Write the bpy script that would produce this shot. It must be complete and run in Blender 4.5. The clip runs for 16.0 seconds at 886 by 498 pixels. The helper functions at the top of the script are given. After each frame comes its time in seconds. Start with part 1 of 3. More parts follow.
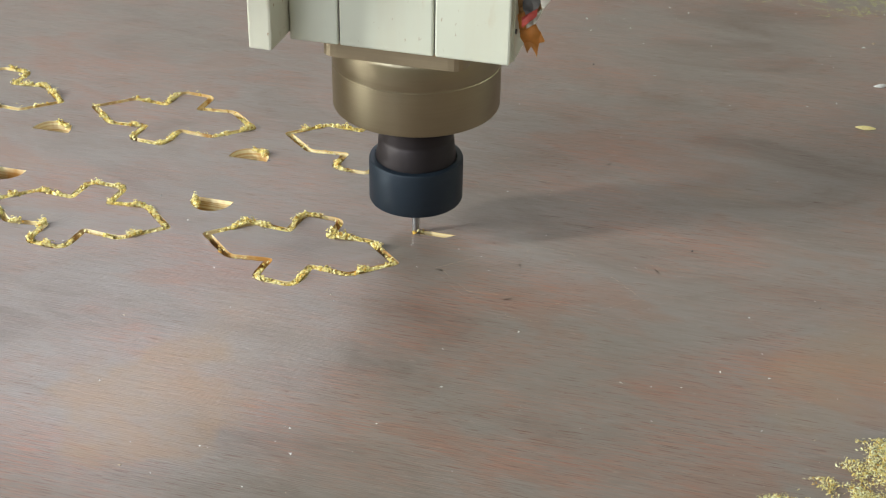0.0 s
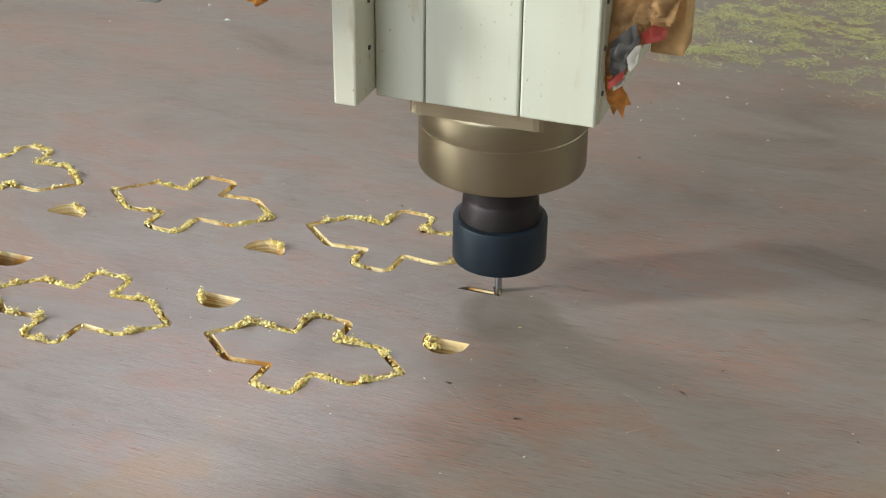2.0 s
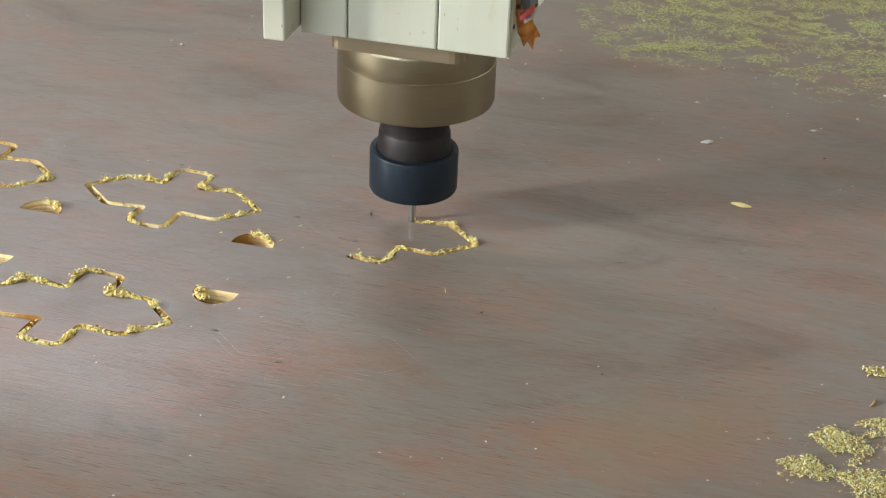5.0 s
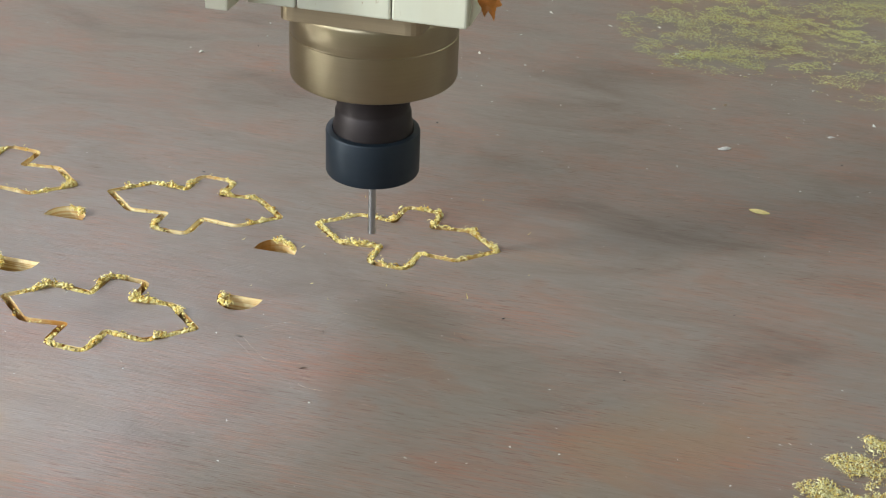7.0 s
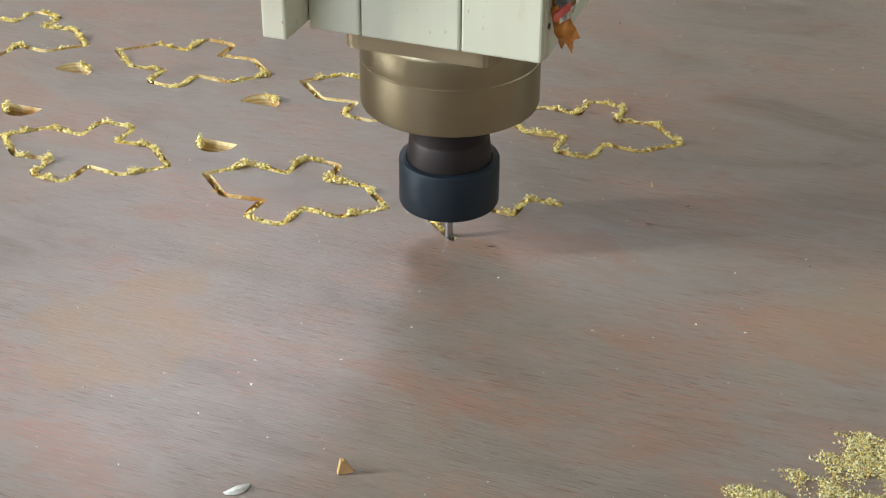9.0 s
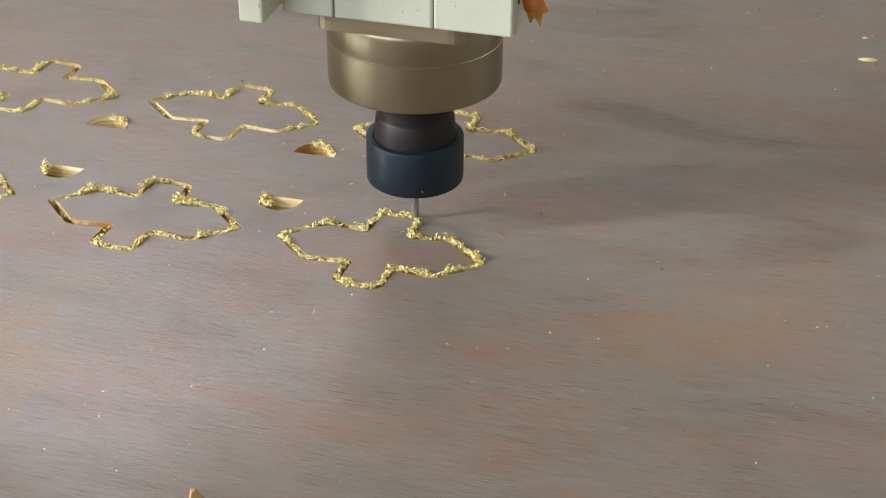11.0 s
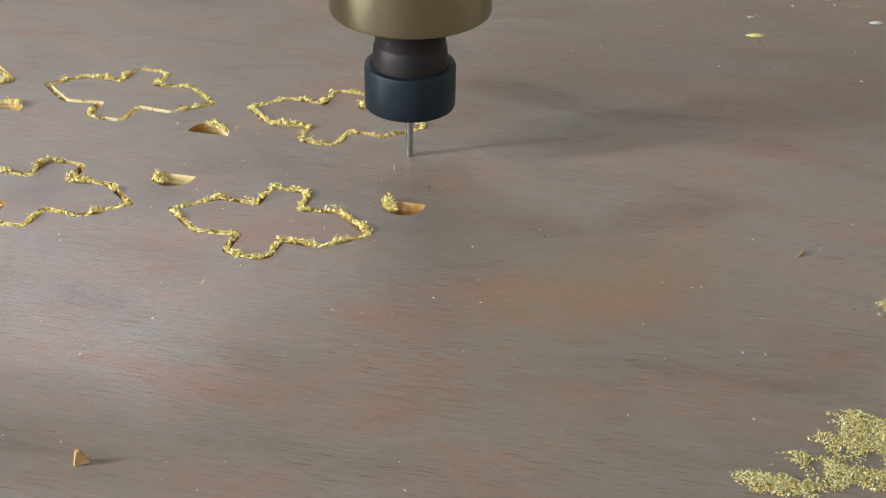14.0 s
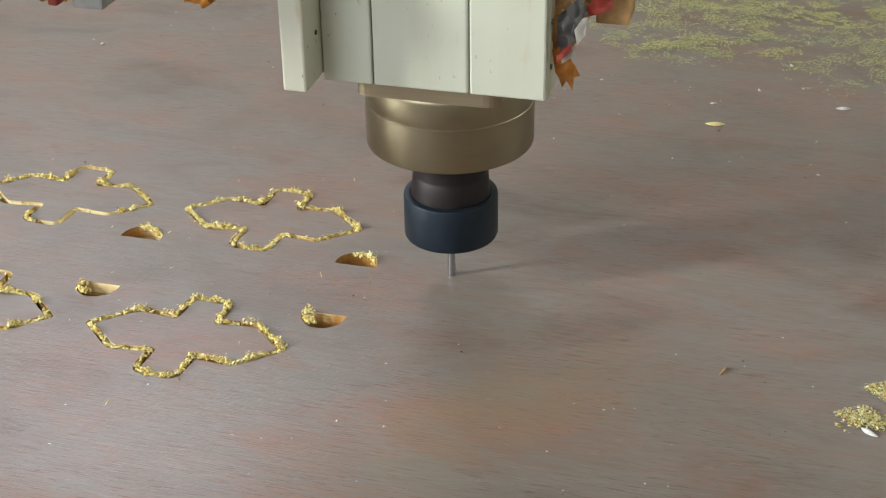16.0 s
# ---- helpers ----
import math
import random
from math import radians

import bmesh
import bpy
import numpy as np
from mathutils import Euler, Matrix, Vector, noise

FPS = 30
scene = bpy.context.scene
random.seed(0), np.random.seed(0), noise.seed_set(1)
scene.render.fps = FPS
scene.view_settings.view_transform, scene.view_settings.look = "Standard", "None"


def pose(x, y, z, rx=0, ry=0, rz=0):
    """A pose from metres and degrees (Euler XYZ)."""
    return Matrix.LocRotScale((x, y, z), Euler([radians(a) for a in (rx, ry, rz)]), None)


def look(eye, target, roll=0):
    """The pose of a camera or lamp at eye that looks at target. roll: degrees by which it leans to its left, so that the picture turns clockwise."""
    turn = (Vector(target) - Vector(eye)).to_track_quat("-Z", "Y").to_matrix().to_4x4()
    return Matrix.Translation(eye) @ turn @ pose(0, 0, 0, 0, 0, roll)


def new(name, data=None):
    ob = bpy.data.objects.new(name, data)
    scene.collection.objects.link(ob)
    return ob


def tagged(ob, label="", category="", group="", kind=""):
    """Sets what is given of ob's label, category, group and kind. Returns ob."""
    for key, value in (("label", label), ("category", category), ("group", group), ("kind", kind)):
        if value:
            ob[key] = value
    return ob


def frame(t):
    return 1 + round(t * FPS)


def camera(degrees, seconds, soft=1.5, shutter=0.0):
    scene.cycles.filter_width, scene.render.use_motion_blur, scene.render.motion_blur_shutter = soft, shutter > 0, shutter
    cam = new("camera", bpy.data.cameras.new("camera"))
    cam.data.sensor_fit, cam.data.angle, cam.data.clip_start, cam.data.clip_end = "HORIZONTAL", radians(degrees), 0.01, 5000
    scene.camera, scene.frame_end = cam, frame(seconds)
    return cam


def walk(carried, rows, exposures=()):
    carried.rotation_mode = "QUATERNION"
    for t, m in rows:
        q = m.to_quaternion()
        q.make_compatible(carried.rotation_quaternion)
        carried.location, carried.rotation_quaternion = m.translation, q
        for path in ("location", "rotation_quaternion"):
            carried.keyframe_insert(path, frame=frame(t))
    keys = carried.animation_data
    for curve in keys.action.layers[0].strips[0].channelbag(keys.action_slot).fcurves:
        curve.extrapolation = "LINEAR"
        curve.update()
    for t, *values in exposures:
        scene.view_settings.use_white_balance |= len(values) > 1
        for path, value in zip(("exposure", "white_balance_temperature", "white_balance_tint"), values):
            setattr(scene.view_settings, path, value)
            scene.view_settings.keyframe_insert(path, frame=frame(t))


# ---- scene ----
# ------------------------------------------------------------------ camera and its walk
cam = camera(33.12, 16.0, soft=1.1)
walk(cam, [
    (0.0, look((0.3017, -0.6394, 0.4088), (0.1372, -0.0171, 0.0240), 1.00)),
    (0.5, look((0.3382, -0.6217, 0.3964), (0.1271, -0.0248, -0.0056), 0.72)),
    (1.0, look((0.3456, -0.6166, 0.4229), (0.1291, -0.0080, 0.0418), 0.57)),
    (1.5, look((0.3286, -0.5841, 0.4242), (0.1120, 0.0362, 0.0626), 0.73)),
    (2.0, look((0.3291, -0.5723, 0.4078), (0.1111, 0.0477, 0.0464), 0.58)),
    (2.5, look((0.3352, -0.5804, 0.4098), (0.1397, 0.0394, 0.0354), 1.11)),
    (3.0, look((0.3449, -0.5861, 0.4183), (0.1586, 0.0395, 0.0489), 1.48)),
    (3.5, look((0.3637, -0.5894, 0.4112), (0.1814, 0.0413, 0.0486), 1.69)),
    (4.0, look((0.3661, -0.5915, 0.4106), (0.1842, 0.0371, 0.0441), 1.69)),
    (4.5, look((0.3759, -0.5852, 0.4047), (0.1987, 0.0424, 0.0343), 1.82)),
    (4.7, look((0.3841, -0.5844, 0.4001), (0.2211, 0.0488, 0.0326), 2.08)),
    (5.0, look((0.3828, -0.5882, 0.4068), (0.2356, 0.0489, 0.0393), 2.46)),
    (5.2, look((0.3774, -0.5889, 0.4082), (0.2369, 0.0490, 0.0398), 2.71)),
    (7.3, look((0.3755, -0.5982, 0.4113), (0.2225, 0.0388, 0.0462), 2.17)),
    (7.5, look((0.3779, -0.6047, 0.4070), (0.2237, 0.0326, 0.0429), 1.87)),
    (8.0, look((0.3751, -0.6111, 0.3949), (0.2043, 0.0132, 0.0160), 0.91)),
    (8.5, look((0.3767, -0.6199, 0.3971), (0.1816, -0.0154, -0.0017), 0.50)),
    (9.0, look((0.3666, -0.6297, 0.3918), (0.1489, -0.0283, 0.0001), 0.39)),
    (9.2, look((0.3665, -0.6219, 0.3824), (0.1569, -0.0191, -0.0116), 1.02)),
    (11.3, look((0.3875, -0.6163, 0.3942), (0.2305, 0.0075, 0.0086), 0.25)),
    (11.5, look((0.4099, -0.6158, 0.3926), (0.2571, 0.0152, 0.0171), 0.19)),
    (12.0, look((0.4154, -0.6208, 0.3902), (0.2782, 0.0182, 0.0223), 0.61)),
    (12.5, look((0.4069, -0.6149, 0.3789), (0.2736, 0.0191, 0.0010), 1.00)),
    (13.0, look((0.4038, -0.6173, 0.3804), (0.2707, 0.0130, -0.0036), 1.09)),
    (13.5, look((0.4011, -0.6298, 0.3869), (0.2689, 0.0003, 0.0022), 1.16)),
    (14.0, look((0.4087, -0.6352, 0.3875), (0.2772, -0.0061, 0.0009), 1.17)),
    (14.5, look((0.4158, -0.6108, 0.3916), (0.2847, 0.0142, -0.0017), 1.27)),
    (15.0, look((0.4130, -0.5846, 0.4060), (0.2402, 0.0365, 0.0227), -0.58)),
    (15.5, look((0.4289, -0.5661, 0.4204), (0.3049, 0.0706, 0.0439), 0.31)),
    (16.0, look((0.4815, -0.5805, 0.4201), (0.3091, 0.0448, 0.0436), -0.86)),
], exposures=[(0.0, 0.0), (16.0, 0.0)])

# ------------------------------------------------------------------ world, daylight, fill lamps
world = bpy.data.worlds.new("sky")
scene.world = world
world.use_nodes = True
_wn = world.node_tree
_sky = _wn.nodes.new("ShaderNodeTexSky")
_sky.sky_type = "NISHITA"
_sky.sun_disc = False
_sky.sun_elevation = radians(38)
_sky.sun_rotation = radians(240)
_wn.links.new(_sky.outputs[0], _wn.nodes["Background"].inputs[0])
_wn.nodes["Background"].inputs[1].default_value = 0.12

sun = bpy.data.lights.new("sun", "SUN")
sun.energy = 2.0
sun.angle = radians(3)
sun.color = (1.0, 0.95, 0.88)
sun_ob = new("sun", sun)
sun_ob.matrix_world = look((-6, -3, 6), (0, 0, 0))


def side_light(name, eye, target, w, h, watts, colour):
    """An area lamp on one side of the unseen workshop: daylight or added fill."""
    lamp = bpy.data.lights.new(name, "AREA")
    lamp.shape, lamp.size, lamp.size_y, lamp.energy, lamp.color = "RECTANGLE", w, h, watts, colour
    ob = new(name, lamp)
    ob.matrix_world = look(eye, target)
    return ob


side_light("daylight_west", (-2.10, -1.20, 0.98), (0.25, 0.05, 0.0), 0.22, 0.75, 86, (0.98, 1.0, 0.94))
side_light("daylight_north", (-1.53, 2.42, 2.85), (0.1, -0.1, 0.0), 1.2, 0.8, 46, (0.90, 0.885, 1.0))
# added bluish fill, set close so the near left of the sheet brightens
side_light("fill_south", (-0.45, -1.38, 0.86), (0.15, -0.1, 0.0), 0.9, 0.7, 13, (0.88, 0.93, 1.0))
# added greenish fill that lifts the far right of the sheet, no known source
side_light("fill_east", (2.12, 1.10, 1.20), (0.5, 0.5, 0.0), 0.8, 0.8, 7, (0.90, 1.0, 0.82))


# ------------------------------------------------------------------ materials
class Nodes:
    """A small shorthand for one node material."""

    def __init__(self, name):
        self.mat = bpy.data.materials.new(name)
        self.mat.use_nodes = True
        self.tree = self.mat.node_tree
        self.bsdf = self.tree.nodes["Principled BSDF"]
        self.place = self.tree.nodes.new("ShaderNodeNewGeometry").outputs["Position"]

    def node(self, kind, **inputs):
        n = self.tree.nodes.new(kind)
        for k, v in inputs.items():
            self.put(n.inputs[k.replace("_", " ")], v)
        return n

    def put(self, socket, v):
        if isinstance(v, bpy.types.NodeSocket):
            self.tree.links.new(v, socket)
        else:
            socket.default_value = v

    def local(self):
        return self.tree.nodes.new("ShaderNodeTexCoord").outputs["Object"]

    def stretch(self, vec, scale, turn=0.0):
        n = self.tree.nodes.new("ShaderNodeMapping")
        self.put(n.inputs["Vector"], vec)
        n.inputs["Scale"].default_value = scale
        n.inputs["Rotation"].default_value = (0, 0, turn)
        return n.outputs[0]

    def noise(self, vec, scale, detail=4.0, rough=0.55, distortion=0.0):
        n = self.node("ShaderNodeTexNoise", Vector=vec, Scale=scale, Detail=detail, Roughness=rough, Distortion=distortion)
        return n.outputs["Fac"]

    def ramp(self, fac, stops):
        n = self.tree.nodes.new("ShaderNodeValToRGB")
        self.put(n.inputs[0], fac)
        e = n.color_ramp.elements
        while len(e) < len(stops):
            e.new(0.5)
        for el, (p, c) in zip(e, stops):
            el.position = p
            el.color = (*c, 1) if not isinstance(c, float) else (c, c, c, 1)
        return n.outputs[0]

    def mix(self, fac, a, b, mode="MIX"):
        n = self.tree.nodes.new("ShaderNodeMix")
        n.data_type, n.blend_type = "RGBA", mode
        self.put(n.inputs[0], fac)
        for s, v in ((n.inputs[6], a), (n.inputs[7], b)):
            if isinstance(v, tuple) and len(v) == 3:
                v = (*v, 1)
            self.put(s, v)
        return n.outputs[2]

    def math(self, op, a, b=0.0):
        n = self.tree.nodes.new("ShaderNodeMath")
        n.operation = op
        self.put(n.inputs[0], a)
        self.put(n.inputs[1], b)
        return n.outputs[0]

    def bump(self, height, strength, distance):
        n = self.node("ShaderNodeBump", Height=height, Strength=strength, Distance=distance)
        self.put(self.bsdf.inputs["Normal"], n.outputs[0])

    def done(self, colour, rough=0.5, metal=0.0, spec=0.5):
        self.put(self.bsdf.inputs["Base Color"], (*colour, 1) if isinstance(colour, tuple) else colour)
        self.put(self.bsdf.inputs["Roughness"], rough)
        self.bsdf.inputs["Metallic"].default_value = metal
        self.bsdf.inputs["Specular IOR Level"].default_value = spec
        return self.mat


def plywood_face():
    """Reddish tropical veneer: long grain along x, short dark pores, red and grey patches, scuffs and dust."""
    m = Nodes("plywood_face")
    p = m.place
    broad = m.noise(m.stretch(p, (1.0, 2.3, 1.0), 0.06), 8.0, 6.0, 0.62, 0.8)
    base = m.ramp(broad, [(0.30, (0.160, 0.130, 0.113)), (0.43, (0.210, 0.183, 0.162)), (0.54, (0.232, 0.209, 0.189)), (0.63, (0.236, 0.178, 0.150)), (0.76, (0.238, 0.211, 0.187))])
    grain = m.noise(m.stretch(p, (10.0, 90.0, 1.0), 0.05), 4.0, 6.0, 0.66, 0.6)
    base = m.mix(0.26, base, m.ramp(grain, [(0.28, (0.33, 0.27, 0.25)), (0.5, (0.5, 0.5, 0.5)), (0.72, (0.68, 0.66, 0.66))]), "OVERLAY")
    red = m.noise(m.stretch(p, (1.0, 2.2, 1.0), 0.1), 9.0, 4.0, 0.6)
    streak = m.noise(m.stretch(p, (11.0, 150.0, 1.0), 0.06), 5.0, 3.0, 0.6)
    fleck = m.math("MULTIPLY", m.ramp(streak, [(0.46, 0.15), (0.64, 0.8)]), m.ramp(red, [(0.43, 0.0), (0.64, 0.75)]))
    base = m.mix(fleck, base, (0.37, 0.155, 0.10))
    pores = m.noise(m.stretch(p, (17.0, 330.0, 1.0), 0.06), 4.2, 3.0, 0.6)
    patch = m.ramp(m.noise(m.stretch(p, (1.0, 2.4, 1.0)), 9.0, 3.0), [(0.38, 0.30), (0.60, 1.0)])
    base = m.mix(m.math("MULTIPLY", m.ramp(pores, [(0.58, 0.0), (0.64, 0.90)]), patch), base, (0.150, 0.078, 0.055))
    lines = m.noise(m.stretch(p, (18.0, 330.0, 1.0), 0.06), 4.0, 2.0, 0.5)
    base = m.mix(m.ramp(lines, [(0.60, 0.0), (0.70, 0.22)]), base, (0.44, 0.36, 0.32))
    stain = m.noise(m.stretch(p, (1.0, 1.3, 1.0)), 4.3, 4.0, 0.55, 0.5)
    base = m.mix(m.ramp(stain, [(0.58, 0.0), (0.74, 0.4)]), base, (0.32, 0.225, 0.135))
    scuff = m.noise(m.stretch(p, (9.0, 30.0, 1.0), 0.9), 8.0, 4.0, 0.7)
    base = m.mix(m.ramp(scuff, [(0.63, 0.0), (0.72, 0.35)]), base, (0.40, 0.34, 0.30))
    # one large round oil stain on the near side
    d = m.node("ShaderNodeVectorMath", **{})
    d.operation = "DISTANCE"
    warp = m.node("ShaderNodeVectorMath", **{})
    warp.operation = "ADD"
    wob = m.tree.nodes.new("ShaderNodeTexNoise")
    m.put(wob.inputs["Vector"], p)
    wob.inputs["Scale"].default_value = 22.0
    sc = m.node("ShaderNodeVectorMath", **{})
    sc.operation = "SCALE"
    m.put(sc.inputs[0], wob.outputs["Color"])
    sc.inputs["Scale"].default_value = 0.12
    m.put(warp.inputs[0], m.stretch(p, (1.0, 0.9, 1.0)))
    m.put(warp.inputs[1], sc.outputs[0])
    m.put(d.inputs[0], warp.outputs[0])
    d.inputs[1].default_value = (0.096, -0.064, 0.060)
    wob.inputs["Detail"].default_value = 5.0
    ring = m.ramp(d.outputs["Value"], [(0.0, 0.55), (0.022, 0.60), (0.034, 0.66), (0.050, 0.0)])
    ring = m.math("MULTIPLY", ring, m.ramp(m.noise(m.stretch(p, (1.0, 2.0, 1.0)), 34.0, 4.0, 0.65), [(0.34, 0.35), (0.62, 1.0)]))
    base = m.mix(ring, base, (0.29, 0.185, 0.10))
    dusty = m.noise(p, 2.2, 3.0, 0.5)
    rough = m.ramp(m.mix(0.5, dusty, grain), [(0.3, 0.26), (0.7, 0.36)])
    m.bump(m.mix(0.6, grain, pores), 0.40, 0.0006)
    return m.done(base, rough, spec=0.5)


def cut_wood():
    """The bare inner plies that the cutter lays open: pale yellow, with brown shade painted in patches."""
    m = Nodes("cut_wood")
    p = m.place
    ply = m.noise(m.stretch(p, (6.0, 6.0, 900.0)), 1.0, 2.0)
    # brown patches put the shade inside the cut into the colour
    shade_brown = m.noise(m.stretch(p, (1.0, 1.0, 0.5)), 34.0, 3.0, 0.6)
    pale = m.mix(m.ramp(ply, [(0.40, 0.0), (0.60, 1.0)]), (0.70, 0.50, 0.22), (0.92, 0.82, 0.52))
    return m.done(m.mix(m.ramp(shade_brown, [(0.48, 0.0), (0.60, 0.9)]), pale, (0.40, 0.18, 0.03)), 0.75, spec=0.2)


def chip_wood(name, light, dark):
    m = Nodes(name)
    isl = m.tree.nodes.new("ShaderNodeNewGeometry").outputs["Random Per Island"]
    fine = m.noise(m.place, 700.0, 2.0)
    c = m.ramp(isl, [(0.0, light), (0.82, dark), (0.90, tuple(v * f for v, f in zip(dark, (0.75, 0.58, 0.4)))), (1.0, tuple(v * f for v, f in zip(dark, (0.60, 0.40, 0.25))))])
    return m.done(m.mix(m.ramp(fine, [(0.4, 0.0), (0.7, 0.4)]), c, tuple(0.55 * v for v in dark)), 0.8, spec=0.2)


def painted_metal(name, colour, speck):
    """Cream enamel with chips, smears and sawdust stains."""
    m = Nodes(name)
    p = m.local()
    big = m.noise(p, 16.0, 4.0, 0.6)
    small = m.noise(m.stretch(p, (1.0, 1.0, 0.55)), 330.0, 3.0, 0.55)
    c = m.mix(m.ramp(big, [(0.35, 0.0), (0.7, 0.35)]), colour, tuple(0.82 * v for v in colour))
    c = m.mix(m.ramp(small, [(0.68, 0.0), (0.72, 0.8 * speck)]), c, (0.30, 0.20, 0.11))
    smear = m.noise(m.stretch(p, (90.0, 90.0, 22.0)), 1.0, 3.0, 0.6)
    c = m.mix(m.ramp(smear, [(0.64, 0.0), (0.76, 0.5 * speck)]), c, (0.42, 0.27, 0.12))
    nick = m.noise(m.stretch(p, (1.0, 1.0, 0.4), 0.0), 75.0, 2.0, 0.5)
    c = m.mix(m.ramp(nick, [(0.72, 0.0), (0.75, 0.7 * speck)]), c, (0.20, 0.17, 0.14))
    runs = m.noise(m.stretch(p, (60.0, 60.0, 4.0)), 1.0, 4.0, 0.6)
    c = m.mix(m.ramp(runs, [(0.50, 0.0), (0.75, 0.22)]), c, (0.52, 0.46, 0.34))
    m.bump(m.mix(0.5, big, small), 0.15, 0.001)
    return m.done(c, 0.40)


def metal(name, colour, rough, brushed=0.0, metallic=1.0, turned=0.0):
    m = Nodes(name)
    if turned:
        tan = m.tree.nodes.new("ShaderNodeTangent")
        tan.direction_type, tan.axis = "RADIAL", "Z"
        m.put(m.bsdf.inputs["Tangent"], tan.outputs[0])
        m.bsdf.inputs["Anisotropic"].default_value = turned
    p = m.local()
    turn = m.noise(m.stretch(p, (30.0, 30.0, 900.0)), 1.0, 3.0)
    soil = m.noise(p, 40.0, 4.0, 0.6)
    c = m.mix(m.ramp(soil, [(0.3, 0.0), (0.8, 0.3)]), colour, tuple(0.72 * v for v in colour))
    c = m.mix(brushed, c, m.ramp(turn, [(0.3, tuple(0.75 * v for v in colour)), (0.7, tuple(min(1, 1.15 * v) for v in colour))]))
    return m.done(c, rough, metallic)


def plain(name, colour, rough=0.6, vary=0.25, scale=30.0, spec=0.4):
    m = Nodes(name)
    n = m.noise(m.local(), scale, 4.0, 0.6)
    m.bump(n, 0.2, 0.002)
    return m.done(m.mix(m.ramp(n, [(0.35, 0.0), (0.7, 1.0)]), tuple(v * (1 - vary) for v in colour), tuple(min(1, v * (1 + vary)) for v in colour)), rough, spec=spec)


M_FACE = plywood_face()
M_CUT = cut_wood()
# dark brown wood for the groove floors
M_DARK_WOOD = plain("dark_brown_wood", (0.22, 0.09, 0.018), 0.85, 0.5, 90.0, 0.1)
M_CHIP = chip_wood("golden_chip", (0.97, 0.92, 0.54), (0.90, 0.74, 0.22))
M_DUST = chip_wood("sawdust", (0.84, 0.87, 0.62), (0.74, 0.62, 0.20))
M_DRIFT = chip_wood("thin_sawdust", (0.62, 0.68, 0.40), (0.58, 0.59, 0.27))
M_PALE = chip_wood("pale_flake", (0.80, 0.80, 0.76), (0.62, 0.66, 0.66))
M_CREAM = painted_metal("cream_enamel", (0.60, 0.625, 0.525), 0.70)
M_CREAM_WORN = painted_metal("worn_cream_enamel", (0.60, 0.60, 0.50), 1.35)
M_SEAM = plain("seam_shadow_gap", (0.16, 0.15, 0.13))
M_NOSE = metal("turned_steel", (0.37, 0.325, 0.225), 0.36, 0.12, 1.0, 0.55)
M_FLANGE = metal("dull_flange", (0.40, 0.335, 0.235), 0.5, 0.2)
M_SHAFT = metal("blackened_shaft", (0.028, 0.023, 0.025), 0.5, 0.3, 0.6)
M_NUT = metal("blued_nut", (0.015, 0.026, 0.040), 0.46, 0.2, 0.4)
M_BIT = metal("carbide", (0.46, 0.48, 0.50), 0.33, 0.3)
M_KRAFT = plain("kraft_paper", (0.58, 0.37, 0.17), 0.8, 0.35, 60.0)
M_TAPE = plain("orange_tape", (0.58, 0.26, 0.06), 0.55, 0.3, 80.0)
M_LABEL = plain("label_dark", (0.11, 0.105, 0.10), 0.5, 0.3, 120.0)
M_RED = plain("label_red", (0.36, 0.055, 0.04), 0.5, 0.25, 100.0)
M_WHITE = plain("label_white", (0.54, 0.52, 0.47), 0.6, 0.12, 100.0)
M_CAKED = plain("caked_sawdust", (0.40, 0.17, 0.035), 0.95, 0.5, 180.0, 0.1)
M_GREY = plain("grey_bracket", (0.42, 0.43, 0.42), 0.5, 0.2, 50.0)
M_GREEN = plain("green_plastic", (0.0, 0.16, 0.10), 0.4, 0.2, 50.0)
M_IRON = plain("dark_plate", (0.07, 0.07, 0.075), 0.5, 0.3, 20.0)
M_MDF = plain("spoilboard", (0.36, 0.27, 0.17), 0.85, 0.2, 14.0)
M_WALL = plain("plaster_wall", (0.55, 0.53, 0.48), 0.9, 0.12, 3.0)
M_CONCRETE = plain("concrete", (0.28, 0.27, 0.25), 0.85, 0.25, 4.0)
M_CEIL = plain("ceiling_board", (0.60, 0.59, 0.55), 0.9, 0.1, 3.0)


# ------------------------------------------------------------------ building blocks
def part(name, bm, material, parent=None, label=""):
    me = bpy.data.meshes.new(name)
    bm.to_mesh(me)
    bm.free()
    me.materials.append(material)
    ob = new(name, me)
    if parent:
        ob.parent = parent
    if label:
        ob["label"] = label
    return ob


def raw(name, verts, faces, material, parent=None, label=""):
    me = bpy.data.meshes.new(name)
    me.from_pydata(verts, [], faces)
    me.materials.append(material)
    ob = new(name, me)
    if parent:
        ob.parent = parent
    if label:
        ob["label"] = label
    return ob


def box(x0, x1, y0, y1, z0, z1, bevel=0.0, segments=2):
    bm = bmesh.new()
    bmesh.ops.create_cube(bm, size=1, matrix=Matrix.LocRotScale(((x0 + x1) / 2, (y0 + y1) / 2, (z0 + z1) / 2), None, (x1 - x0, y1 - y0, z1 - z0)))
    if bevel:
        bmesh.ops.bevel(bm, geom=bm.edges[:], offset=bevel, segments=segments, affect="EDGES", profile=0.5)
    return bm


